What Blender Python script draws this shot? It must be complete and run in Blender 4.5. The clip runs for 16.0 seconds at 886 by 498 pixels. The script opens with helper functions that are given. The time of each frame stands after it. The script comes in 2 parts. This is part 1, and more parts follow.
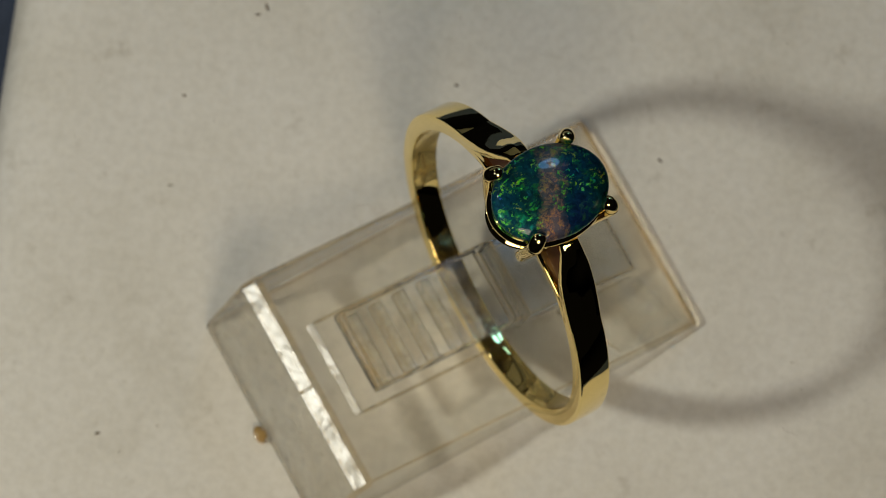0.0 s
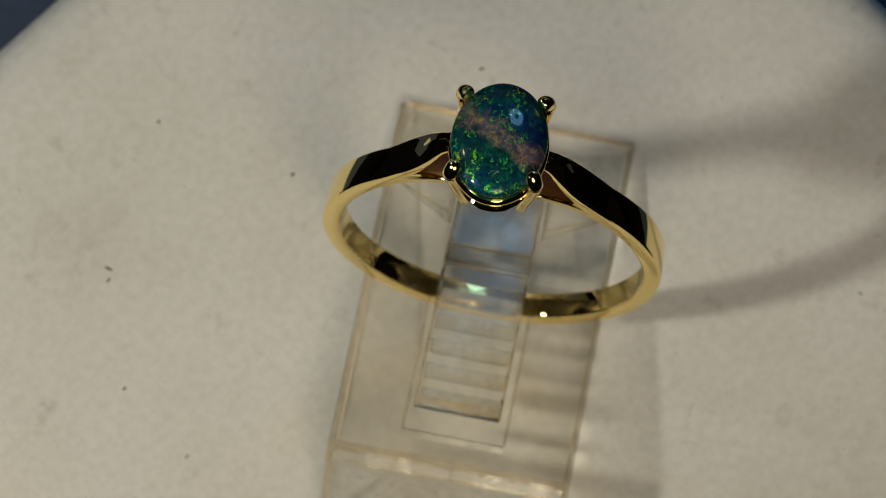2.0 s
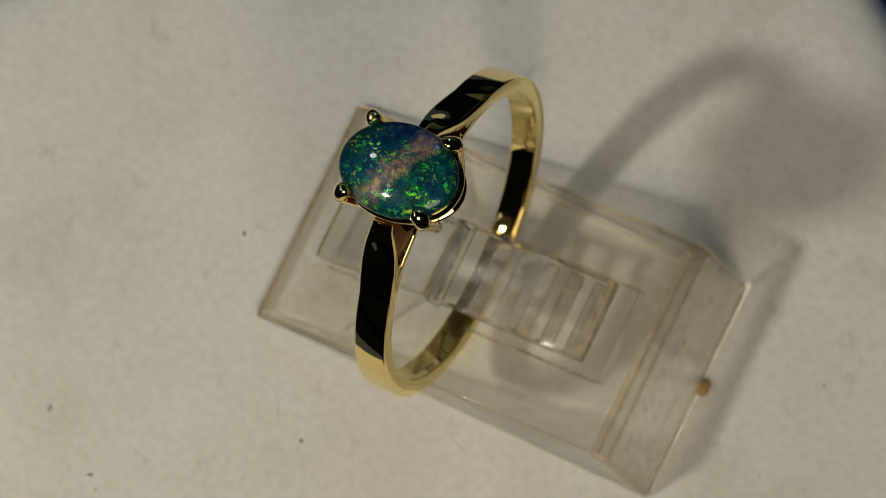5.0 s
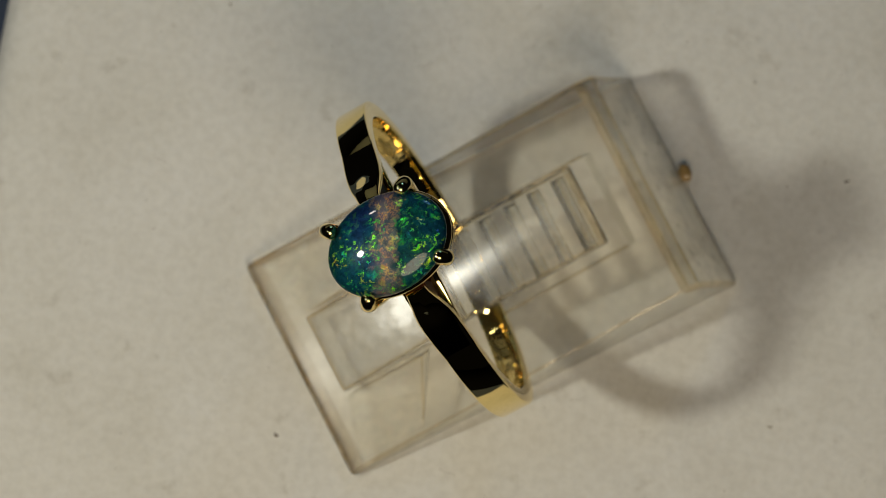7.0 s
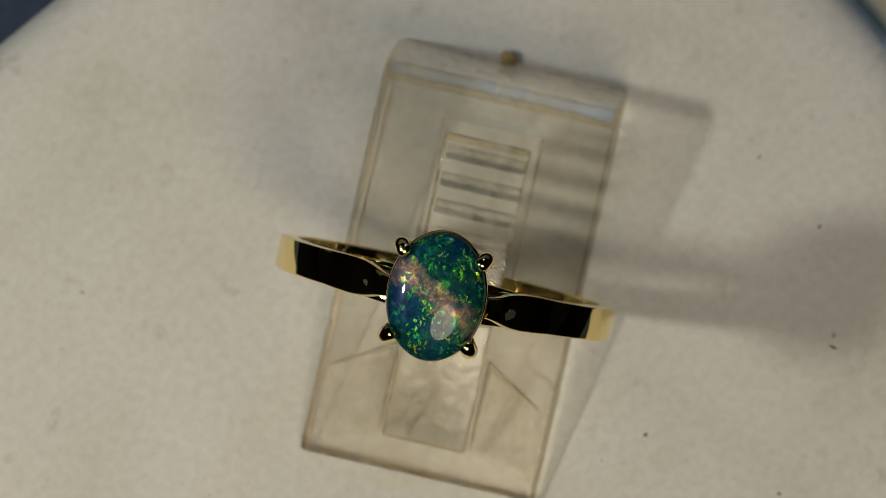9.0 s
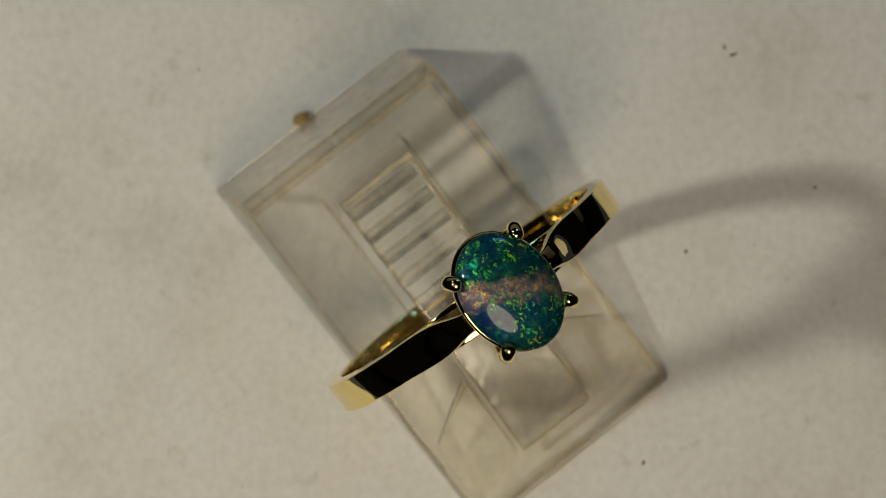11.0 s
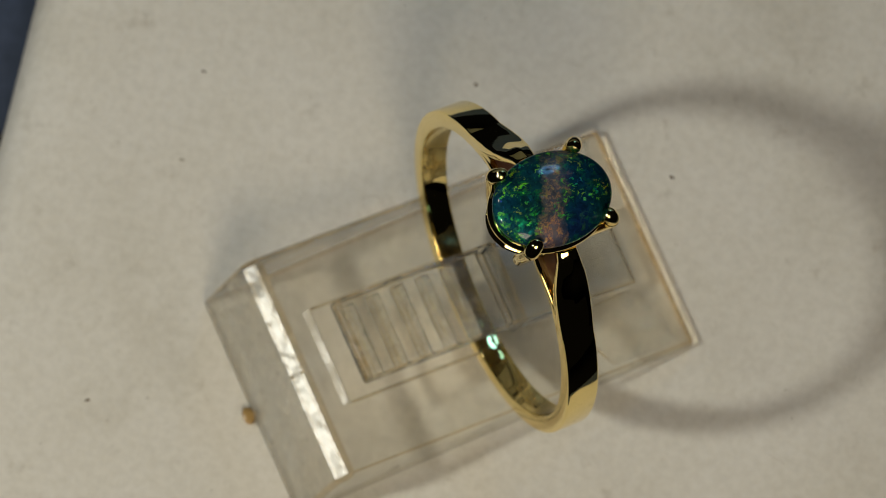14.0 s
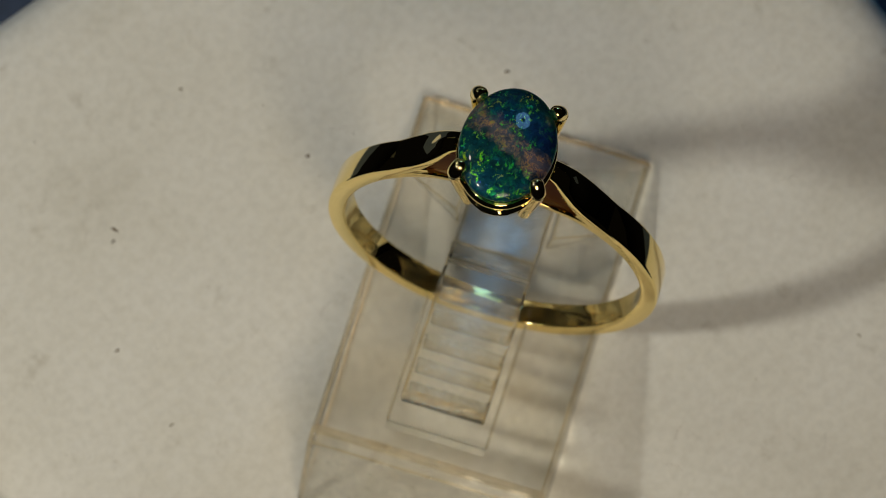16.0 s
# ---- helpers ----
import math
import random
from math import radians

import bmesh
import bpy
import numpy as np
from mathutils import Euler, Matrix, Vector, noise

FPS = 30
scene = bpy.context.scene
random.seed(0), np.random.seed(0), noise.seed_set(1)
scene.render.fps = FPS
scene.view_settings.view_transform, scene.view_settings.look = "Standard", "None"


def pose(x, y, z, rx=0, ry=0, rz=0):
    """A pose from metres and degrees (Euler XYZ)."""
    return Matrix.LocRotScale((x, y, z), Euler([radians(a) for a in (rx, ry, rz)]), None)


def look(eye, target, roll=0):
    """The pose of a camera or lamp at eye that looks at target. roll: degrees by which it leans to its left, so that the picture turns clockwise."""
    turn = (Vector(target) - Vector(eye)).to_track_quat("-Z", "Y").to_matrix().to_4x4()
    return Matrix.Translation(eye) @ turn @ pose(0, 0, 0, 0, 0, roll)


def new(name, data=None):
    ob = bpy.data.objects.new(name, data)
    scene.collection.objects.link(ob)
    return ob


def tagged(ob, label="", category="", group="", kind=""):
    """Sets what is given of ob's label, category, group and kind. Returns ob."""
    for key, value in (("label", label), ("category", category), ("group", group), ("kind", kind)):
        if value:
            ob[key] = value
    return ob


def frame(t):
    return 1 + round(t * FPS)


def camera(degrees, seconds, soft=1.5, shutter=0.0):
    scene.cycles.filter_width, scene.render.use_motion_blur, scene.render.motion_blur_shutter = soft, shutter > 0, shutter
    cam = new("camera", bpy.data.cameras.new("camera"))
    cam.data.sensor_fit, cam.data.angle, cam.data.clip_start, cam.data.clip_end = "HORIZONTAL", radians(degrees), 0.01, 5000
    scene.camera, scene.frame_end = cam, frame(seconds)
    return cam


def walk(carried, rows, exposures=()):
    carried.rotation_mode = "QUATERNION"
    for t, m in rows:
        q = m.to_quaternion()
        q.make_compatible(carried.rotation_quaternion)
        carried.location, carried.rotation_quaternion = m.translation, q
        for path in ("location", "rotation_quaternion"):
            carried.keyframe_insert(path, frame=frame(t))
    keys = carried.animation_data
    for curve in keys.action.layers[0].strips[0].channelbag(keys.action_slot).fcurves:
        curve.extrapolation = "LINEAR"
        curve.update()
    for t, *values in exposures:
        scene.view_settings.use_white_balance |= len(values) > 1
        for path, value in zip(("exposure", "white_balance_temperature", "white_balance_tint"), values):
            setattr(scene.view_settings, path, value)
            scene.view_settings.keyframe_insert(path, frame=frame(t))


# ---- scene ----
MM = 0.001

# camera: a long close-up lens that stands still over the turning card
cam = camera(7.476, 16.0, soft=0.9)
EYE = (0.0, -0.0801, 0.4350)
CAM = Matrix.Translation(EYE) @ pose(0, 0, 0, 0, 0, 1.205) @ pose(0, 0, 0, 10.877) @ pose(0, 0, 0, 0, 0, -2.472)
walk(cam, [(0.0, CAM), (16.0, CAM)])
cam.data.dof.use_dof = True
cam.data.dof.focus_distance = 0.4165
cam.data.dof.aperture_fstop = 62.0

# the turntable's angle in degrees, time by time
TURN = [(0.0, 0.23), (1.5, 38.15), (3.0, 75.93), (4.5, 113.62), (7.0, 178.25), (9.0, 228.4),
        (11.5, 292.26), (13.0, 329.96), (14.5, 367.76),
        (15.5, 393.0), (15.8, 400.4), (16.0, 404.4)]

# ---- light ----
world = bpy.data.worlds.new("dim_room")
scene.world = world
world.use_nodes = True
world.node_tree.nodes["Background"].inputs[0].default_value = (1.0, 0.95, 0.88, 1)
world.node_tree.nodes["Background"].inputs[1].default_value = 0.0018


def lamp(name, at, target, size, watts, colour, shape="DISK"):
    data = bpy.data.lights.new(name, "AREA")
    data.shape, data.size, data.energy, data.color = shape, size, watts, colour
    ob = new(name, data)
    ob.matrix_world = look(at, target)
    return ob


def bulb(name, at, radius, watts, colour):
    data = bpy.data.lights.new(name, "POINT")
    data.shadow_soft_size, data.energy, data.color = radius, watts, colour
    new(name, data).location = at


bulb("key_lamp", (-0.151, -0.0334, 0.178), 0.0098, 0.74, (0.985, 0.965, 0.845))
bulb("side_lamp", (-0.154, 0.117, 0.165), 0.0095, 0.10, (1.0, 0.965, 0.87))
lamp("front_lamp", (0.017, -0.135, 0.180), (0, 0, 0.01), 0.095, 0.178, (1.0, 0.84, 0.60))


# ---- materials ----
def material(name, colour=(0.8, 0.8, 0.8), rough=0.5, metal=0.0, **more):
    m = bpy.data.materials.new(name)
    m.use_nodes = True
    b = m.node_tree.nodes["Principled BSDF"]
    b.inputs["Base Color"].default_value = (*colour, 1)
    b.inputs["Roughness"].default_value = rough
    b.inputs["Metallic"].default_value = metal
    for k, v in more.items():
        b.inputs[k.replace("_", " ")].default_value = v
    return m, m.node_tree.nodes, m.node_tree.links, b


def ramp(nodes, stops, interpolation="LINEAR"):
    r = nodes.new("ShaderNodeValToRGB")
    r.color_ramp.interpolation = interpolation
    el = r.color_ramp.elements
    while len(el) < len(stops):
        el.new(0.5)
    for e, (p, c) in zip(el, stops):
        e.position, e.color = p, (*c, 1)
    return r


def noise_node(nodes, links, scale, detail=4, rough=0.55, coords=None):
    n = nodes.new("ShaderNodeTexNoise")
    n.inputs["Scale"].default_value, n.inputs["Detail"].default_value, n.inputs["Roughness"].default_value = scale, detail, rough
    links.new(coords, n.inputs["Vector"])
    return n


def object_coords(nodes):
    return nodes.new("ShaderNodeTexCoord").outputs["Object"]


def make_gold():
    m, nodes, links, b = material("polished_gold", (0.94, 0.752, 0.315), 0.06, 1.0)
    co = object_coords(nodes)
    n = noise_node(nodes, links, 900, 4, 0.6, co)
    r = ramp(nodes, [(0.3, (0.015, 0.015, 0.015)), (0.75, (0.045, 0.045, 0.045))])
    links.new(n.outputs["Fac"], r.inputs[0])
    links.new(r.outputs[0], b.inputs["Roughness"])
    n2 = noise_node(nodes, links, 420, 3, 0.5, co)
    bump = nodes.new("ShaderNodeBump")
    bump.inputs["Strength"].default_value, bump.inputs["Distance"].default_value = 0.10, 0.00008
    links.new(n2.outputs["Fac"], bump.inputs["Height"])
    links.new(bump.outputs[0], b.inputs["Normal"])
    return m


def make_opal():
    """A dark body with a rosy band and small flakes that flash as the stone turns."""
    m, nodes, links, b = material("black_opal", (0.02, 0.08, 0.1), 0.3, 0.0, IOR=1.45, Specular_IOR_Level=0.1, Coat_Weight=1.0, Coat_Roughness=0.03, Coat_IOR=1.45)
    co = object_coords(nodes)

    def maths(op, *args, clamp=False):
        n = nodes.new("ShaderNodeMath")
        n.operation, n.use_clamp = op, clamp
        for i, a in enumerate(args):
            if isinstance(a, (int, float)):
                n.inputs[i].default_value = a
            else:
                links.new(a, n.inputs[i])
        return n.outputs[0]

    def mixed(fac, a, c):
        n = nodes.new("ShaderNodeMix")
        n.data_type = "RGBA"
        for sock, v in ((n.inputs[0], fac), (n.inputs[6], a), (n.inputs[7], c)):
            if isinstance(v, tuple):
                sock.default_value = (*v, 1)
            elif isinstance(v, (int, float)):
                sock.default_value = v
            else:
                links.new(v, sock)
        return n.outputs[2]

    def step(v, lo, hi):
        n = nodes.new("ShaderNodeMapRange")
        n.inputs[1].default_value, n.inputs[2].default_value = lo, hi
        links.new(v, n.inputs[0])
        return n.outputs[0]

    # coordinates pushed about, so that no cell has a straight edge
    warp = noise_node(nodes, links, 1300, 4, 0.65, co)
    push = nodes.new("ShaderNodeVectorMath")
    push.operation = "MULTIPLY_ADD"
    links.new(warp.outputs["Color"], push.inputs[0])
    push.inputs[1].default_value = (0.0009, 0.0009, 0.0009)
    links.new(co, push.inputs[2])
    wc = push.outputs[0]
    # body: deep blue to green
    big = noise_node(nodes, links, 330, 3, 0.5, co).outputs["Fac"]
    body = ramp(nodes, [(0.30, (0.006, 0.024, 0.085)), (0.44, (0.004, 0.044, 0.078)), (0.58, (0.004, 0.050, 0.056)), (0.72, (0.008, 0.030, 0.036))])
    links.new(big, body.inputs[0])
    haze = noise_node(nodes, links, 2600, 5, 0.7, wc).outputs["Fac"]
    veil = ramp(nodes, [(0.36, (0.45, 0.48, 0.52)), (0.66, (1.2, 1.2, 1.25))])
    links.new(haze, veil.inputs[0])
    times = nodes.new("ShaderNodeMix")
    times.data_type, times.blend_type = "RGBA", "MULTIPLY"
    times.inputs[0].default_value = 1.0
    links.new(body.outputs[0], times.inputs[6])
    links.new(veil.outputs[0], times.inputs[7])
    colour = times.outputs[2]
    # rosy band across the stone
    split = nodes.new("ShaderNodeSeparateXYZ")
    links.new(wc, split.inputs[0])
    d = maths("ADD", maths("MULTIPLY", split.outputs[0], 0.48), maths("MULTIPLY", split.outputs[1], 0.88))
    d = maths("ABSOLUTE", maths("SUBTRACT", d, 0.00055))
    band = maths("SUBTRACT", 1.0, step(maths("ADD", d, maths("MULTIPLY", maths("SUBTRACT", noise_node(nodes, links, 900, 4, 0.6, co).outputs["Fac"], 0.5), 0.0016)), 0.0, 0.00095), clamp=True)
    band = maths("MULTIPLY", band, step(noise_node(nodes, links, 430, 2, 0.5, co).outputs["Fac"], 0.30, 0.52), clamp=True)
    colour = mixed(maths("MULTIPLY", band, 0.42), colour, (0.27, 0.20, 0.21))
    patch = noise_node(nodes, links, 2400, 6, 0.75, wc).outputs["Fac"]
    rose = ramp(nodes, [(0.32, (0.10, 0.14, 0.12)), (0.42, (0.30, 0.20, 0.24)), (0.52, (0.58, 0.27, 0.25)), (0.58, (1.0, 0.42, 0.16)), (0.66, (0.60, 0.62, 0.10)), (0.76, (0.34, 0.16, 0.40))])
    links.new(patch, rose.inputs[0])
    glow = maths("MULTIPLY", band, step(patch, 0.46, 0.64), clamp=True)
    colour = mixed(maths("MULTIPLY", glow, 0.75), colour, rose.outputs[0])

    # flecks at two sizes, in clouds with frayed edges
    def flecks(scale, lo, hi, where, inks, hue):
        fine = nodes.new("ShaderNodeTexNoise")
        for key, value in (("Scale", scale), ("Detail", 3), ("Roughness", 0.6), ("Distortion", 0.2)):
            fine.inputs[key].default_value = value
        squash = nodes.new("ShaderNodeMapping")
        squash.inputs["Rotation"].default_value = (0, 0, 0.9)
        squash.inputs["Scale"].default_value = (1.0, 0.62, 1.0)
        links.new(wc, squash.inputs["Vector"])
        links.new(squash.outputs[0], fine.inputs["Vector"])
        zone = noise_node(nodes, links, where, 2, 0.5, co).outputs["Fac"]
        ink = ramp(nodes, inks)
        links.new(noise_node(nodes, links, hue, 2, 0.5, wc).outputs["Fac"], ink.inputs[0])
        return maths("MULTIPLY", step(fine.outputs["Fac"], lo, hi), step(zone, 0.46, 0.62), clamp=True), ink.outputs[0]

    v2 = nodes.new("ShaderNodeTexVoronoi")
    v2.inputs["Scale"].default_value = 1500
    links.new(wc, v2.inputs["Vector"])
    greens = [(0.30, (0.01, 0.14, 0.34)), (0.42, (0.01, 0.36, 0.14)), (0.52, (0.03, 0.52, 0.04)), (0.62, (0.16, 0.54, 0.02)), (0.72, (0.02, 0.28, 0.18))]
    f1, c1 = flecks(3000, 0.50, 0.78, 480, greens, 1100)
    colour = mixed(maths("MULTIPLY", f1, 0.40), colour, c1)
    sparks = [(0.32, (0.05, 0.14, 0.85)), (0.42, (0.03, 0.80, 0.08)), (0.54, (0.28, 0.88, 0.03)), (0.66, (0.70, 0.80, 0.04)), (0.76, (0.85, 0.40, 0.06))]
    f2, c2 = flecks(4200, 0.57, 0.66, 640, sparks, 900)
    colour = mixed(f2, colour, c2)
    links.new(colour, b.inputs["Base Color"])
    # flakes: each cell tilts its own way and flashes
    flake = nodes.new("ShaderNodeBsdfPrincipled")
    flake.inputs["Metallic"].default_value, flake.inputs["Roughness"].default_value = 1.0, 0.34
    flake.inputs["Coat Weight"].default_value, flake.inputs["Coat Roughness"].default_value, flake.inputs["Coat IOR"].default_value = 1.0, 0.03, 1.45
    links.new(mixed(f2, mixed(glow, c1, rose.outputs[0]), c2), flake.inputs["Base Color"])
    tilt = nodes.new("ShaderNodeVectorMath")
    tilt.operation = "MULTIPLY_ADD"
    links.new(v2.outputs["Color"], tilt.inputs[0])
    tilt.inputs[1].default_value, tilt.inputs[2].default_value = (0.9, 0.9, 0.0), (-0.45, -0.23, 0.0)
    geo = nodes.new("ShaderNodeNewGeometry")
    add = nodes.new("ShaderNodeVectorMath")
    links.new(geo.outputs["Normal"], add.inputs[0])
    turned = nodes.new("ShaderNodeVectorTransform")
    turned.vector_type, turned.convert_from, turned.convert_to = "VECTOR", "OBJECT", "WORLD"
    links.new(tilt.outputs[0], turned.inputs[0])
    links.new(turned.outputs[0], add.inputs[1])
    unit = nodes.new("ShaderNodeVectorMath")
    unit.operation = "NORMALIZE"
    links.new(add.outputs[0], unit.inputs[0])
    links.new(unit.outputs[0], flake.inputs["Normal"])
    links.new(geo.outputs["Normal"], flake.inputs["Coat Normal"])
    # the whole body gleams softly where it faces the lamp
    sheen = nodes.new("ShaderNodeBsdfGlossy")
    sheen.inputs["Roughness"].default_value = 0.62
    gain = nodes.new("ShaderNodeMix")
    gain.data_type, gain.blend_type = "RGBA", "MULTIPLY"
    gain.inputs[0].default_value, gain.inputs[7].default_value = 1.0, (1.9, 1.9, 1.9, 1)
    links.new(colour, gain.inputs[6])
    links.new(gain.outputs[2], sheen.inputs["Color"])
    deep = nodes.new("ShaderNodeMixShader")
    deep.inputs[0].default_value = 0.45
    links.new(b.outputs[0], deep.inputs[1])
    links.new(sheen.outputs[0], deep.inputs[2])
    mix = nodes.new("ShaderNodeMixShader")
    links.new(maths("MULTIPLY", maths("MAXIMUM", maths("MAXIMUM", maths("MULTIPLY", f1, 0.7), f2), glow), 0.62), mix.inputs[0])
    links.new(deep.outputs[0], mix.inputs[1])
    links.new(flake.outputs[0], mix.inputs[2])
    links.new(mix.outputs[0], nodes["Material Output"].inputs["Surface"])
    return m


def make_acrylic(name, clear_share, rough, waves, haze=0.05, tint=(0.975, 0.975, 0.955), skin_rough=0.04, skin_base=0.045):
    """Clear acrylic; some of the light goes straight through, as in a thin clean moulding."""
    m = bpy.data.materials.new(name)
    m.use_nodes = True
    nodes, links = m.node_tree.nodes, m.node_tree.links
    nodes.clear()
    out = nodes.new("ShaderNodeOutputMaterial")
    glass = nodes.new("ShaderNodeBsdfRefraction")
    glass.inputs["IOR"].default_value, glass.inputs["Roughness"].default_value = 1.49, rough
    glass.inputs["Color"].default_value = (*tint, 1)
    n = noise_node(nodes, links, 260, 3, 0.55, object_coords(nodes))
    bump = nodes.new("ShaderNodeBump")
    bump.inputs["Strength"].default_value, bump.inputs["Distance"].default_value = waves, 0.0006
    links.new(n.outputs["Fac"], bump.inputs["Height"])
    links.new(bump.outputs[0], glass.inputs["Normal"])
    clear = nodes.new("ShaderNodeBsdfTransparent")
    clear.inputs["Color"].default_value = (0.995, 0.987, 0.962, 1)
    inside = nodes.new("ShaderNodeMixShader")
    inside.inputs[0].default_value = 1 - clear_share
    links.new(clear.outputs[0], inside.inputs[1])
    links.new(glass.outputs[0], inside.inputs[2])
    skin = nodes.new("ShaderNodeBsdfGlossy")
    skin.inputs["Roughness"].default_value = skin_rough
    links.new(bump.outputs[0], skin.inputs["Normal"])
    facing = nodes.new("ShaderNodeLayerWeight")
    facing.inputs["Blend"].default_value = 0.5
    power = nodes.new("ShaderNodeMath")
    power.operation = "POWER"
    links.new(facing.outputs["Facing"], power.inputs[0])
    power.inputs[1].default_value = 5.0
    gloss = nodes.new("ShaderNodeMath")
    gloss.operation = "MULTIPLY_ADD"
    links.new(power.outputs[0], gloss.inputs[0])
    gloss.inputs[1].default_value, gloss.inputs[2].default_value = 0.95, skin_base
    mix = nodes.new("ShaderNodeMixShader")
    links.new(gloss.outputs[0], mix.inputs[0])
    links.new(inside.outputs[0], mix.inputs[1])
    links.new(skin.outputs[0], mix.inputs[2])
    # pale haze in spots, mixed in to brighten the acrylic for missing focused light
    whitener = nodes.new("ShaderNodeBsdfDiffuse")
    whitener.inputs["Color"].default_value = (0.8, 0.79, 0.75, 1)
    worn = nodes.new("ShaderNodeMixShader")
    spots = noise_node(nodes, links, 700, 5, 0.7, object_coords(nodes))
    much = ramp(nodes, [(0.40, (0.0, 0.0, 0.0)), (0.7, (haze, haze, haze))])
    links.new(spots.outputs["Fac"], much.inputs[0])
    links.new(much.outputs[0], worn.inputs[0])
    links.new(mix.outputs[0], worn.inputs[1])
    links.new(whitener.outputs[0], worn.inputs[2])
    links.new(worn.outputs[0], out.inputs["Surface"])
    return m


def make_card():
    m, nodes, links, b = material("worn_white_card", (0.72, 0.70, 0.64), 0.8, 0.0, Specular_IOR_Level=0.25)
    co = object_coords(nodes)
    cloud = noise_node(nodes, links, 70, 5, 0.6, co)
    tone = ramp(nodes, [(0.28, (0.60, 0.575, 0.51)), (0.45, (0.70, 0.68, 0.625)), (0.7, (0.745, 0.73, 0.69))])
    links.new(cloud.outputs["Fac"], tone.inputs[0])
    fine = noise_node(nodes, links, 1500, 5, 0.65, co)
    grain = ramp(nodes, [(0.3, (0.86, 0.85, 0.83)), (0.6, (1.03, 1.03, 1.03))])
    links.new(fine.outputs["Fac"], grain.inputs[0])
    mul = nodes.new("ShaderNodeMix")
    mul.data_type, mul.blend_type = "RGBA", "MULTIPLY"
    mul.inputs[0].default_value = 0.7
    links.new(tone.outputs[0], mul.inputs[6])
    links.new(grain.outputs[0], mul.inputs[7])
    # faint grey and tan smudges
    spot = noise_node(nodes, links, 330, 6, 0.7, co)
    mask = ramp(nodes, [(0.60, (0, 0, 0)), (0.74, (1, 1, 1))])
    links.new(spot.outputs["Fac"], mask.inputs[0])
    half = nodes.new("ShaderNodeMath")
    half.operation = "MULTIPLY"
    half.inputs[1].default_value = 0.5
    links.new(mask.outputs[0], half.inputs[0])
    smudge = nodes.new("ShaderNodeMix")
    smudge.data_type = "RGBA"
    links.new(half.outputs[0], smudge.inputs[0])
    links.new(mul.outputs[2], smudge.inputs[6])
    smudge.inputs[7].default_value = (0.36, 0.32, 0.25, 1)
    links.new(smudge.outputs[2], b.inputs["Base Color"])
    bump = nodes.new("ShaderNodeBump")
    bump.inputs["Strength"].default_value, bump.inputs["Distance"].default_value = 0.35, 0.00012
    links.new(fine.outputs["Fac"], bump.inputs["Height"])
    links.new(bump.outputs[0], b.inputs["Normal"])
    return m


def make_felt():
    m, nodes, links, b = material("navy_felt", (0.012, 0.03, 0.075), 0.6)
    n = noise_node(nodes, links, 900, 4, 0.6, object_coords(nodes))
    r = ramp(nodes, [(0.3, (0.025, 0.04, 0.075)), (0.7, (0.045, 0.065, 0.12))])
    links.new(n.outputs["Fac"], r.inputs[0])
    links.new(r.outputs[0], b.inputs["Base Color"])
    return m


GOLD, OPAL, CARD, NAVY = make_gold(), make_opal(), make_card(), make_felt()
ACRYLIC = make_acrylic("clear_acrylic", 0.97, 0.02, 0.10, 0.06, skin_rough=0.28, skin_base=0.02)
ACRYLIC_DENSE = make_acrylic("ribbed_acrylic", 0.40, 0.03, 0.15, 0.3)
# the warm tint paints the golden light gathered along the edges
ACRYLIC_EDGE = make_acrylic("acrylic_edge", 0.05, 0.02, 0.9, 0.22, (0.90, 0.80, 0.62))
ACRYLIC_SOFT = make_acrylic("hazed_acrylic", 0.96, 0.03, 0.08, 0.12, skin_rough=0.24, skin_base=0.03)
ACRYLIC_PAD = make_acrylic("rubbed_acrylic", 0.90, 0.05, 0.5, 0.12, skin_rough=0.34, skin_base=0.12)
ACRYLIC_FACET = make_acrylic("facet_acrylic", 0.86, 0.04, 0.5, 0.12, skin_rough=0.45, skin_base=0.012)
ACRYLIC_SIDE = make_acrylic("side_acrylic", 0.62, 0.03, 0.15, 0.03)
ACRYLIC_FRONT = make_acrylic("wavy_acrylic", 0.62, 0.05, 0.7, 0.18)
CHAMFER = make_acrylic("chamfer_acrylic", 0.30, 0.12, 0.4, 0.05, skin_rough=0.26)
# dark brown that paints the shade in the gaps under the shoulders
GAP_SHADE = material("gap_shade", (0.05, 0.012, 0.004), 0.6, 0.0, Specular_IOR_Level=0.15)[0]
DARK_METAL = material("dark_metal", (0.02, 0.02, 0.022), 0.4, 0.6)[0]
GLOW = material("cool_glow", (0.1, 0.1, 0.1), 0.5, 0.0, Emission_Color=(0.22, 0.56, 1.0, 1), Emission_Strength=7.5)[0]
BLACK = material("black_cloth", (0.004, 0.004, 0.005), 0.9, 0.0, Specular_IOR_Level=0.0)[0]
BOARD = material("grey_board", (0.48, 0.52, 0.52), 0.8)[0]
CREAM = material("cream_paper", (0.72, 0.66, 0.52), 0.7)[0]
GLUE = material("amber_glue", (0.36, 0.23, 0.08), 0.35, 0.0, Coat_Weight=0.5)[0]
DUST = material("brown_dust", (0.13, 0.095, 0.06), 0.9)[0]
FIBRE = material("pale_fibre", (0.45, 0.42, 0.36), 0.9)[0]
DUST_PALE = material("grey_dust", (0.40, 0.37, 0.31), 0.9)[0]


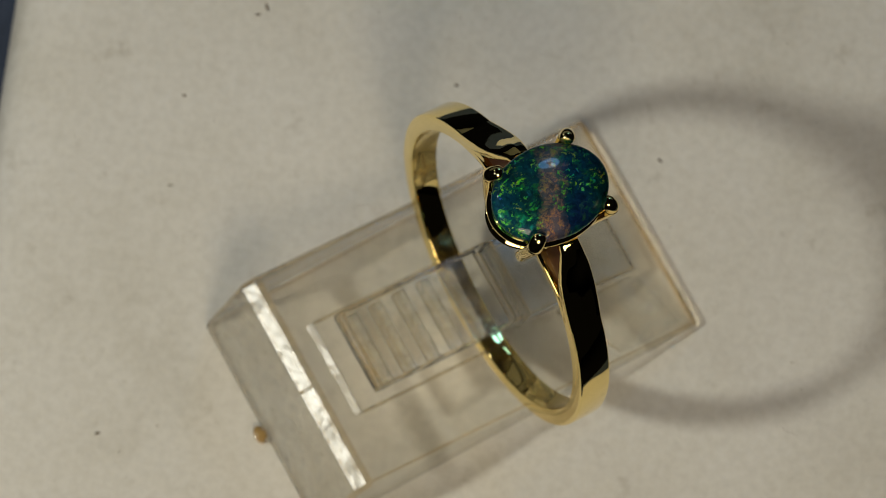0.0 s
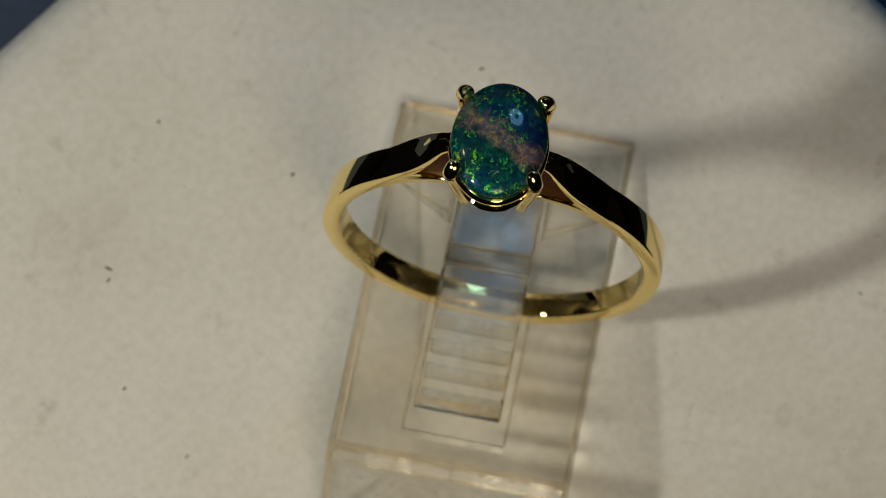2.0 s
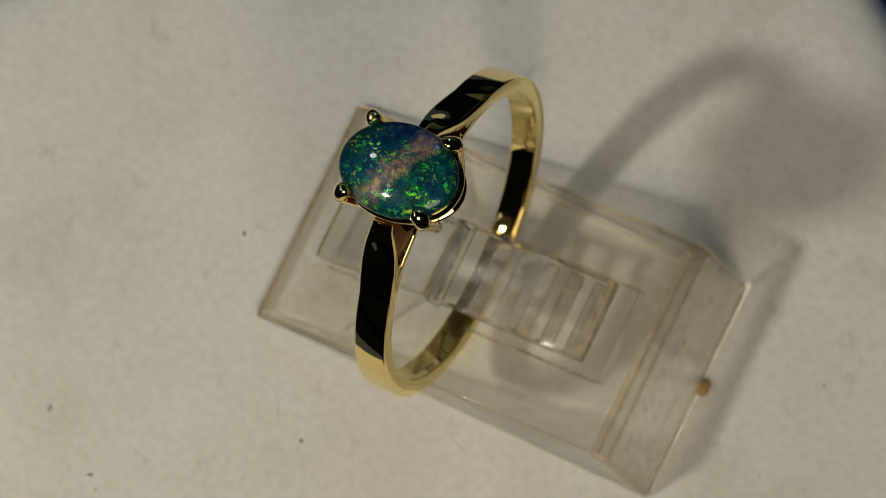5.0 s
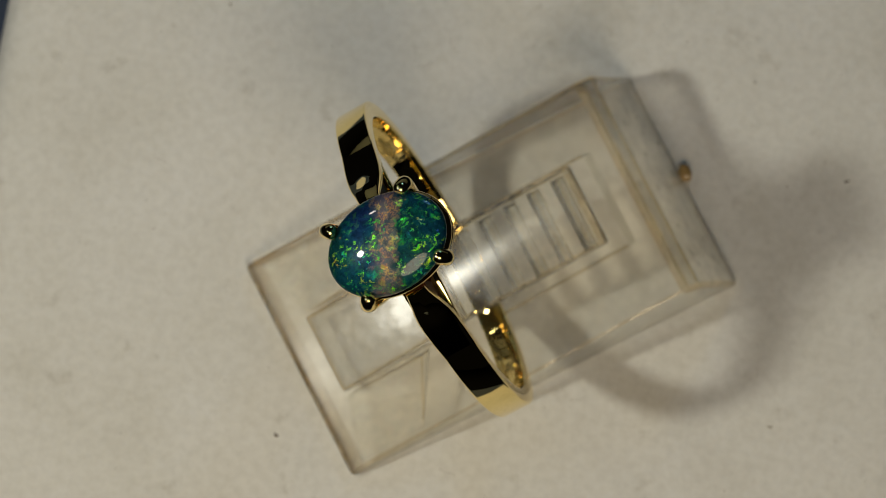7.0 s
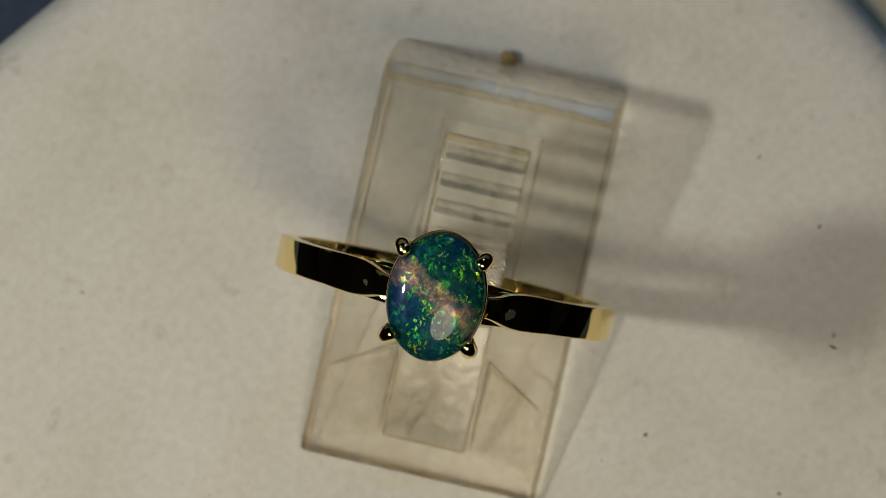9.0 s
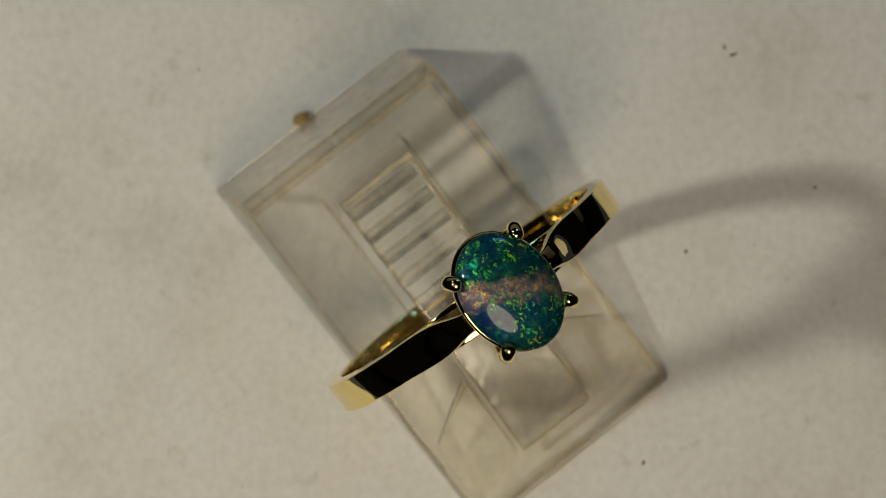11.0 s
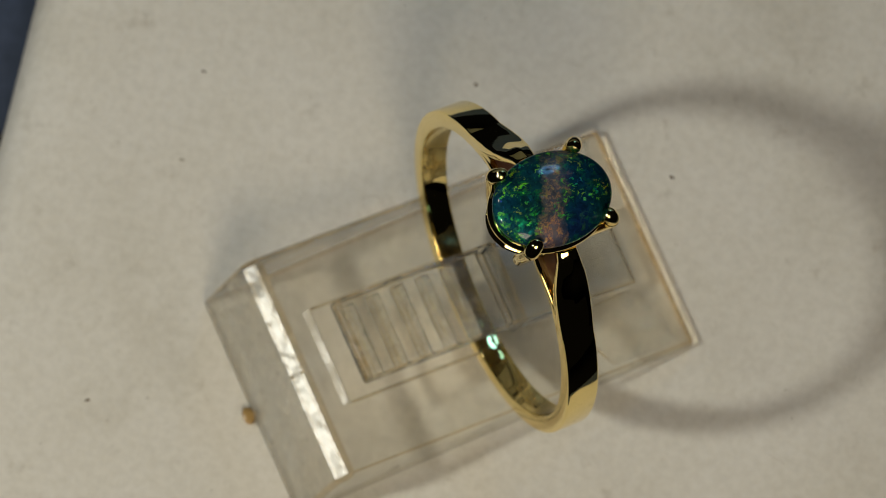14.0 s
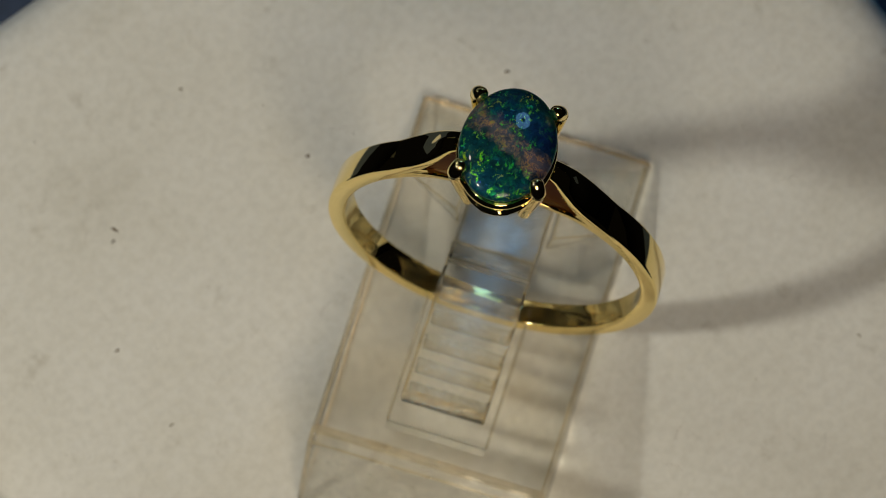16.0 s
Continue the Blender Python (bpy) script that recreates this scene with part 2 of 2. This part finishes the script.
# ---- mesh helpers ----
def part(name, bm, mat, parent=None, label="", sharp=30):
    me = bpy.data.meshes.new(name)
    bmesh.ops.recalc_face_normals(bm, faces=bm.faces)
    for f in bm.faces:
        f.smooth = True
    bm.to_mesh(me)
    bm.free()
    me.materials.append(mat)
    me.set_sharp_from_angle(angle=radians(sharp))
    ob = new(name, me)
    if parent:
        ob.parent = parent
    if label:
        tagged(ob, label)
    return ob


def loft(bm, rings, closed=True, caps=True):
    """Skin a list of equally long point loops (millimetres)."""
    rows = [[bm.verts.new(Vector(p) * MM) for p in ring] for ring in rings]
    n = len(rows[0])
    pairs = list(zip(rows, rows[1:])) + ([(rows[-1], rows[0])] if closed else [])
    for a, b in pairs:
        for i in range(n):
            bm.faces.new((a[i], a[(i + 1) % n], b[(i + 1) % n], b[i]))
    if caps and not closed:
        bm.faces.new(rows[0])
        bm.faces.new(rows[-1])
    return bm


def rounded_rect(w, h, r, k=3):
    """A loop in the plane, w by h, with rounded corners."""
    pts = []
    for cx, cy, a0 in ((w / 2 - r, h / 2 - r, 0), (-w / 2 + r, h / 2 - r, 90), (-w / 2 + r, -h / 2 + r, 180), (w / 2 - r, -h / 2 + r, 270)):
        for i in range(k + 1):
            a = radians(a0 + 90 * i / k)
            pts.append((cx + r * math.cos(a), cy + r * math.sin(a)))
    return pts


def tube(bm, path, radii, n=10, closed=False):
    """A round wire along a path (millimetres)."""
    rings = []
    m = len(path)
    for i, p in enumerate(path):
        p = Vector(p)
        a = Vector(path[(i - 1) % m] if closed or i else path[0])
        b = Vector(path[(i + 1) % m] if closed or i < m - 1 else path[-1])
        d = (b - a).normalized()
        side = d.cross(Vector((0, 0, 1)))
        if side.length < 0.05:
            side = Vector((1, 0, 0))
        side.normalize()
        up = side.cross(d)
        r = radii[i] if isinstance(radii, (list, tuple)) else radii
        rings.append([p + r * (math.cos(2 * math.pi * k / n) * side + math.sin(2 * math.pi * k / n) * up) for k in range(n)])
    return loft(bm, rings, closed)


def prism(bm, outline, y0, y1):
    """A solid with an outline in x, z drawn out along y (millimetres)."""
    a = [bm.verts.new(Vector((x, y0, z)) * MM) for x, z in outline]
    b = [bm.verts.new(Vector((x, y1, z)) * MM) for x, z in outline]
    n = len(outline)
    for i in range(n):
        bm.faces.new((a[i], a[(i + 1) % n], b[(i + 1) % n], b[i]))
    bm.faces.new(a)
    bm.faces.new(b)
    return bm


def bevel(bm, width, segments=2):
    bmesh.ops.recalc_face_normals(bm, faces=bm.faces)
    edges = [e for e in bm.edges if len(e.link_faces) == 2 and e.calc_face_angle() > radians(25)]
    bmesh.ops.bevel(bm, geom=edges, offset=width * MM, segments=segments, affect="EDGES", profile=0.5)
    return bm


# ---- the table, the turntable and the card ----
def make_table():
    bm = bmesh.new()
    bmesh.ops.create_cube(bm, size=1, matrix=Matrix.Translation((0, 0, -0.05)) @ Matrix.Diagonal((1.2, 1.2, 0.04, 1)))
    ob = part("ground", bm, BLACK)
    return tagged(ob, "near-black cloth under the turntable", "table top", kind="structure")


def make_turntable():
    bm = bmesh.new()
    bmesh.ops.create_cone(bm, cap_ends=True, segments=96, radius1=0.060, radius2=0.060, depth=0.022, matrix=Matrix.Translation((0, 0, -0.0185)))
    bevel(bm, 1.0)
    ob = part("turntable", bm, NAVY)
    return tagged(ob, "dark navy round turntable under a white card", "turntable")


def make_white_card():
    base = new("white_card")
    tagged(base, "worn white square card with soft rounded rim and dust specks", "card")
    rings = []
    for inset, z in ((0.4, -5.0), (0.0, -4.4), (0.0, -3.0), (0.35, -1.8), (1.1, -0.85), (2.2, -0.35), (3.6, -0.08), (5.2, 0.0)):
        loop = []
        for x, y in rounded_rect(66.6 - 2 * inset, 67.6 - 2 * inset, 5 - inset * 0.5, 8):
            wob = 0.22 * noise.noise(Vector((x * 0.35, y * 0.35, 3.0)))
            p = Vector((x * (1 + wob / 32) + 0.5, y * (1 + wob / 32) + 0.05, z))
            loop.append(p)
        rings.append(loop)
    sheet = part("sheet", loft(bmesh.new(), rings, closed=False), CARD, base, sharp=60)
    sheet.matrix_basis = pose(0, 0, 0, 0, 0, -9.6)

    # dust: irregular crumbs lying on the card
    def crumb(name, mat, x, y, long, wide, turn, seed):
        rnd = random.Random(seed)
        n = 9
        bm = bmesh.new()
        low, high = [], []
        c, s_ = math.cos(turn), math.sin(turn)
        for k in range(n):
            a = 2 * math.pi * k / n
            r = rnd.uniform(0.55, 1.15)
            u, v = long * r * math.cos(a), wide * r * math.sin(a)
            px, py = x + u * c - v * s_, y + u * s_ + v * c
            low.append((px, py, -0.01))
            high.append((x + 0.6 * (px - x), y + 0.6 * (py - y), rnd.uniform(0.03, 0.06)))
        part(name, loft(bm, [low, high], closed=False), mat, base)

    big = [(-19.5, 8.2, 0.22, 0.12), (-12.9, 20.0, 0.40, 0.12), (-13.5, 19.5, 0.2, 0.1), (11.2, 26.0, 0.34, 0.2), (-24.5, -8.1, 0.22, 0.14),
           (12.6, 9.0, 0.2, 0.14), (-18.5, -14.7, 0.14, 0.12), (-0.6, 14.4, 0.22, 0.16), (6.1, 26.6, 0.26, 0.14), (5.1, 26.9, 0.14, 0.12),
           (-3.2, 23.5, 0.14, 0.12), (-18.5, 14.2, 0.22, 0.1), (16.0, -19.7, 0.2, 0.14)]
    for i, (x, y, a, c) in enumerate(big):
        crumb("dust_speck", DUST if i % 3 else DUST_PALE, x, y, a, c, i * 1.7, i)
    rnd = random.Random(11)
    for i in range(60):
        crumb("dust_speck", DUST_PALE, rnd.uniform(-28, 28), rnd.uniform(-28, 28), rnd.uniform(0.04, 0.13), rnd.uniform(0.03, 0.06), rnd.uniform(0, 6), 100 + i)
    # a few fine fibres
    for i in range(10):
        x, y, a = rnd.uniform(-26, 26), rnd.uniform(-26, 26), rnd.uniform(0, 6.28)
        path = []
        for k in range(9):
            path.append((x, y, 0.03))
            a += rnd.uniform(-0.55, 0.55)
            x, y = x + 0.16 * math.cos(a), y + 0.16 * math.sin(a)
        part("fibre", tube(bmesh.new(), path, 0.014, 5), FIBRE, base)
    return base


def make_cream_tag():
    """A slip of cream paper under the card, sticking out at one side."""
    bm = bmesh.new()
    bmesh.ops.create_cube(bm, size=1, matrix=Matrix.Diagonal((10 * MM, 8.6 * MM, 0.6 * MM, 1)))
    bevel(bm, 0.15)
    return tagged(part("paper_slip", bm, CREAM), "cream paper slip sticking out under the card", "paper")


def make_backdrop():
    bm = bmesh.new()
    bmesh.ops.create_cube(bm, size=1, matrix=Matrix.Translation((0.05, 0.42, 0.055)) @ Matrix.Diagonal((1.1, 0.02, 0.17, 1)))
    bevel(bm, 2.0)
    return tagged(part("backdrop", bm, BOARD), "low grey board behind the turntable", "backdrop", kind="structure")


def make_ring_lamp():
    """A small cool ring lamp on a stand, behind the turntable and facing it."""
    base = new("ring_lamp")
    base.matrix_world = pose(0.0646, 0.1743, -0.030)
    tagged(base, "small ring lamp with cool blue glow on a stand", "lamp")
    face = pose(0, 0, 0.171, 122, 0, -19)
    circle = [(16 * math.cos(t), 16 * math.sin(t), 0) for t in np.linspace(0, 2 * math.pi, 48, endpoint=False)]
    part("glow_tube", tube(bmesh.new(), circle, 9.0, 12, True), GLOW, base).matrix_basis = face
    back = [(x, y, -9.0) for x, y, _ in circle]
    part("housing", tube(bmesh.new(), back, 9.5, 12, True), DARK_METAL, base).matrix_basis = face
    part("post", tube(bmesh.new(), [(0, 3, 2), (0, 5, 80), (2, 12, 130), (4, 22, 166)], 3.0, 12), DARK_METAL, base)
    bm = bmesh.new()
    bmesh.ops.create_cone(bm, cap_ends=True, segments=48, radius1=0.030, radius2=0.028, depth=0.004, matrix=Matrix.Translation((0, 0.003, 0.002)))
    part("foot", bevel(bm, 0.6), DARK_METAL, base)
    return base


make_table()
make_backdrop()
make_ring_lamp()
turntable = make_turntable()
card = make_white_card()
SLIP = pose(-0.0338, 0.0054, -0.0048, 0, 0, -24)
slip = make_cream_tag()


# ---- the acrylic ring holder ----
# its own space: x towards the thin end, y across, z up
HOLDER = pose(-1.37 * MM, -1.64 * MM, 0.0002, 0, 0, 27.3)
SLOPE = 14.4
FRONT_TOP = 7.1
FRONT = -14.1
BACK = 14.1


def slope_z(x):
    return FRONT_TOP - (x + 10.9) * math.tan(radians(SLOPE))


def edged(bm, width, segments=2):
    """Round the edges and give the rounded strips the edge material (slot 1)."""
    bmesh.ops.recalc_face_normals(bm, faces=bm.faces)
    edges = [e for e in bm.edges if len(e.link_faces) == 2 and e.calc_face_angle() > radians(25)]
    made = bmesh.ops.bevel(bm, geom=edges, offset=width * MM, segments=segments, affect="EDGES", profile=0.5)
    for f in made["faces"]:
        f.material_index = 1
    return bm


def acrylic(name, bm, parent, label="", mat=None):
    ob = part(name, bm, mat or ACRYLIC, parent, label)
    ob.data.materials.append(ACRYLIC_EDGE)
    ob.data.materials.append(ACRYLIC_FRONT)
    ob.data.materials.append(ACRYLIC_SIDE)
    return ob


def make_holder():
    base = new("ring_holder")
    base.matrix_world = HOLDER
    tagged(base, "clear acrylic wedge ring holder with a ribbed tongue", "ring holder")
    back = slope_z(BACK)
    # wedge with a chamfer along its high edge
    hi, lo = (-10.1, slope_z(-10.1)), (-11.2, FRONT_TOP - 0.62)
    bm = prism(bmesh.new(), [(FRONT, 0), (BACK, 0), (BACK, back), hi, lo], -7.8, 7.8)
    edged(bm, 0.34, 3)
    for f in bm.faces:
        if f.calc_area() > 3 * MM * MM and f.normal.x < -0.5:
            f.material_index = 2
        elif f.calc_area() > 3 * MM * MM and abs(f.normal.y) > 0.5:
            f.material_index = 3
    acrylic("wedge", bm, base)
    for y0, y1 in ((-7.5, -0.45), (-0.2, 7.4)):
        bm = prism(bmesh.new(), [(hi[0] - 0.08, hi[1] + 0.01), (lo[0] + 0.1, lo[1] + 0.08), (lo[0] + 0.08, lo[1] + 0.15), (hi[0] - 0.1, hi[1] + 0.08)], y0, y1)
        part("chamfer_strip", bm, CHAMFER, base, "rubbed chamfer strip along the high edge")
    # the rest lies along the slope: x down the slope, z square to it
    lay = pose(0, 0, slope_z(0) * MM, 0, SLOPE, 0)
    bm = prism(bmesh.new(), [(-7.7, 1.75), (-7.4, 1.55), (2.9, 1.55), (3.3, 0.03), (3.8, 0.03), (3.8, 2.8), (-7.4, 2.9), (-7.7, 2.7)], -2.8, 2.8)
    acrylic("tongue", edged(bm, 0.16, 2), base, "clear acrylic tongue through the ring", ACRYLIC_SOFT).matrix_basis = lay
    # behind the ring the tongue runs out in a pad that slopes to the thin end
    bm = prism(bmesh.new(), [(3.86, 0.03), (12.5, 0.03), (12.5, 0.55), (4.2, 2.4), (3.86, 2.4)], -2.75, 2.75)
    acrylic("pad", edged(bm, 0.16, 2), base, "rubbed acrylic pad behind the ring", ACRYLIC_PAD).matrix_basis = lay
    # cross ribs on the tongue's underside, each with one steep side
    for k in range(5):
        x = -6.95 + 1.78 * k
        bm = prism(bmesh.new(), [(x, 1.53), (x + 1.0, 1.53), (x + 0.55, 0.85), (x + 0.12, 0.75)], -2.55, 2.55)
        acrylic("rib", edged(bm, 0.07, 1), base, mat=ACRYLIC_DENSE).matrix_basis = lay
    # a low frame round the tongue's front
    bm = prism(bmesh.new(), [(-9.0, 0.02), (-8.5, 0.02), (-8.55, 0.33), (-8.62, 0.33)], -3.3, 3.3)
    part("front_rail", bm, CHAMFER, base).matrix_basis = lay
    for sy in (-1, 1):
        bm = prism(bmesh.new(), [(-8.5, 0.02), (2.6, 0.02), (2.5, 0.24), (-8.4, 0.24)], sy * 3.3 - 0.1, sy * 3.3 + 0.1)
        acrylic("side_rail", edged(bm, 0.06, 1), base, mat=ACRYLIC_SOFT).matrix_basis = lay
    # facets fan out from the tongue's foot to the thin end's corners
    for sy in (-1, 1):
        bm = bmesh.new()
        low = [bm.verts.new(Vector((x, sy * y, 0.03)) * MM) for x, y in ((6.2, 2.95), (8.9, 7.35), (13.7, 7.35), (12.5, 2.95))]
        peak = bm.verts.new(Vector((6.7, sy * 3.25, 1.0)) * MM)
        bm.faces.new(low)
        for k in range(4):
            bm.faces.new((low[k], low[(k + 1) % 4], peak))
        acrylic("corner_facet", edged(bm, 0.10, 1), base, mat=ACRYLIC_FACET).matrix_basis = lay
    # small moulding bumps on the front face and a drop of old glue
    rnd = random.Random(5)
    bm = bmesh.new()
    for k in range(26):
        f = rnd.uniform(0.12, 0.85)
        at = Vector((FRONT + 2.9 * f, rnd.uniform(-7, 7), (FRONT_TOP - 0.62) * f)) * MM
        bmesh.ops.create_icosphere(bm, subdivisions=2, radius=rnd.uniform(0.10, 0.22) * MM, matrix=Matrix.Translation(at) @ Matrix.Diagonal((0.5, 1, 1, 1)))
    bumps = part("moulding_bumps", bm, ACRYLIC_SOFT, base)
    tagged(bumps, kind="stuff")
    bm = bmesh.new()
    bmesh.ops.create_icosphere(bm, subdivisions=3, radius=0.5 * MM, matrix=Matrix.Translation((-14.3 * MM, -0.35 * MM, 0.2 * MM)) @ Matrix.Diagonal((0.8, 1.25, 0.5, 1)))
    for v in bm.verts:
        v.co += 0.12 * MM * noise.noise_vector(v.co * 1800)
    part("glue_drop", bm, GLUE, base, "small amber drop of dried glue")
    return base


holder = make_holder()


# ---- the ring ----
# its own space: x across the hand, y along the finger, z towards the stone; the origin is the hoop's centre
RING_YAW = 27.3
R_OUT, R_IN = 10.86, 9.74
LEAN = 13.6
HEAD = 14.2
GIRDLE = HEAD - 0.8
# the head sits a little askew on the hoop
HEAD_AT = pose(-0.30 * MM, -0.03 * MM, 15.22 * MM, -3.0, -1.6, 2.1) @ Matrix.Translation((0, 0, -HEAD * MM))


def ring_pose():
    m = pose(0, 0, 0, 0, 0, RING_YAW - 90) @ pose(0, 0, 0, -LEAN)
    m.translation = Vector((2.168, -0.197, 13.341)) * MM
    return m


def oval(rx, ry, z, n=64):
    return [(rx * math.cos(t), ry * math.sin(t), z) for t in np.linspace(0, 2 * math.pi, n, endpoint=False)]


def smooth_path(points, n):
    """A Catmull-Rom line through points."""
    p = [Vector(points[0])] + [Vector(q) for q in points] + [Vector(points[-1])]
    out = []
    for i in range(len(p) - 3):
        for k in range(n):
            t = k / n
            a, b, c, d = p[i:i + 4]
            out.append(0.5 * (2 * b + (c - a) * t + (2 * a - 5 * b + 4 * c - d) * t * t + (3 * b - a - 3 * c + d) * t ** 3))
    return out + [p[-1]]


def make_band(base):
    rings = []
    for i in range(161):
        a = radians(117 + 306 * i / 160)
        up = math.sin(a)
        wide = 1.72 + 0.42 * min(1, max(0, (up + 0.75) / 1.1))
        thick = R_OUT - R_IN
        ring = []
        for x, y in rounded_rect(thick, wide, 0.13, 3):
            r = (R_OUT + R_IN) / 2 + x
            # the outside is slightly domed
            if x > 0:
                r += 0.07 * (1 - (2 * y / wide) ** 2)
            ring.append((r * math.cos(a), y, r * math.sin(a)))
        rings.append(ring)
    part("band", loft(bmesh.new(), rings, closed=False), GOLD, base)


def ribbon(bm, rows, r=0.1):
    """A strap through rows of (x, z, normal angle, thickness, width, ridge); the ridge raises its top to a roof."""
    rings = []
    for x, z, a, thick, wide, ridge in rows:
        nx, nz = math.cos(radians(a)), math.sin(radians(a))
        q = min(r, thick * 0.4)
        loop = rounded_rect(thick, wide, q, 3)
        flat = wide / 2 - q
        loop += [(thick / 2, flat * f) for f in (-0.75, -0.5, -0.25, -0.08, 0.08, 0.25, 0.5, 0.75)]
        ring = []
        for u, v in loop:
            if u > 0:
                u += ridge * (1 - abs(2 * v / wide))
            ring.append((x + u * nx, v, z + u * nz))
        rings.append(ring)
    return loft(bm, rings, closed=False)


def make_shoulder(base, sx):
    """The band splits: a strap that rises to the claws and a bridge that runs on under the head."""
    top = [(7.85, 6.68, 40, 0.80, 2.12, 0.0), (6.9, 7.85, 46, 0.80, 2.2, 0.0), (5.95, 8.98, 50, 0.78, 2.3, 0.0), (5.2, 9.9, 51, 0.74, 2.32, 0.02),
           (4.6, 10.7, 49, 0.68, 2.2, 0.06), (4.12, 11.45, 44, 0.62, 1.95, 0.22), (3.74, 12.0, 42, 0.56, 1.65, 0.28), (3.42, 12.4, 45, 0.5, 1.45, 0.26),
           (3.0, 12.7, 55, 0.45, 1.3, 0.25)]
    rows = [(sx * x - 0.3 * max(0, 1 - (x - 3.3) / 4.0), z, a if sx > 0 else 180 - a, t, w, d) for x, z, a, t, w, d in top]
    part("shoulder", ribbon(bmesh.new(), rows, 0.16), GOLD, base)
    low = [(5.9, 8.2, 54, 0.5, 2.12), (5.1, 8.74, 60, 0.5, 2.2), (4.3, 9.20, 65, 0.48, 2.35), (3.4, 9.58, 71, 0.46, 2.5), (2.4, 9.90, 78, 0.46, 2.6), (1.2, 10.12, 84, 0.46, 2.5), (0.0, 10.19, 90, 0.46, 2.4)]
    rows = [(sx * x, z, a if sx > 0 else 180 - a, t, w, 0.0) for x, z, a, t, w in low]
    part("bridge", ribbon(bmesh.new(), rows), GOLD, base)
    # a dark plate fills the open gap, its shade put into the colour
    web = [(5.9, 8.5), (5.1, 9.0), (4.3, 9.4), (3.0, 9.9), (2.5, 10.0), (2.6, 12.5), (3.3, 12.25), (3.85, 11.55), (4.4, 10.75), (5.1, 9.75)]
    web = [(sx * x - 0.3 * max(0, 1 - (x - 3.3) / 4.0), z) for x, z in web]
    part("web", prism(bmesh.new(), web, -0.72, 0.72), GAP_SHADE, base, "dark plate in place of the shaded gap under the shoulder")


def make_prong(base, sx, sy):
    foot = [(1.8, 1.95, -5.1), (1.95, 2.15, -4.1), (2.15, 2.4, -3.0), (2.38, 2.62, -1.8), (2.58, 2.80, -0.8), (2.58, 2.80, -0.42), (2.40, 2.58, -0.05), (2.17, 2.34, 0.08)]
    path = smooth_path([(sx * x, sy * y, HEAD + z) for x, y, z in foot], 4)
    n = len(path) - 1
    radii = []
    for i in range(n + 1):
        t = i / n
        radii.append(0.46 + 0.06 * math.sin(t * 3.0) if t < 0.84 else 0.50 * math.sqrt(max(0.02, 1 - ((t - 0.84) / 0.165) ** 2)))
    part("prong", tube(bmesh.new(), path, radii, 14), GOLD, base).matrix_basis = HEAD_AT


def make_stone(base):
    rings = [oval(3.0 * k, 3.98 * k, GIRDLE + z) for z, k in ((-0.9, 0.72), (-0.55, 0.90), (-0.2, 0.985), (0.0, 1.0))]
    for e in np.linspace(6, 87, 18):
        c = math.cos(radians(e))
        rings.append(oval(3.0 * c, 3.98 * c, GIRDLE + 1.19 * math.sin(radians(e))))
    part("opal", loft(bmesh.new(), rings, closed=False), OPAL, base, "oval blue-green black opal cabochon with a rosy band", sharp=60).matrix_basis = HEAD_AT


def make_ring():
    base = new("opal_ring")
    base.matrix_world = ring_pose()
    tagged(base, "polished yellow gold ring with oval black opal in four claws", "ring")
    make_band(base)
    for sx in (-1, 1):
        make_shoulder(base, sx)
        for sy in (-1, 1):
            make_prong(base, sx, sy)
    # collet rails under the stone
    part("upper_rail", tube(bmesh.new(), oval(2.80, 3.80, GIRDLE - 0.85), 0.30, 12, True), GOLD, base).matrix_basis = HEAD_AT
    part("lower_rail", tube(bmesh.new(), oval(2.5, 3.62, GIRDLE - 2.1), 0.26, 10, True), GOLD, base).matrix_basis = HEAD_AT
    make_stone(base)
    return base


ring = make_ring()


# ---- what moves: everything on the turntable turns with it ----
def motions():
    rests = ((turntable, Matrix()), (card, Matrix()), (slip, SLIP), (holder, HOLDER), (ring, ring_pose()))
    for thing, rest in rests:
        walk(thing, [(t, pose(0, 0, 0, 0, 0, a) @ rest) for t, a in TURN])


motions()
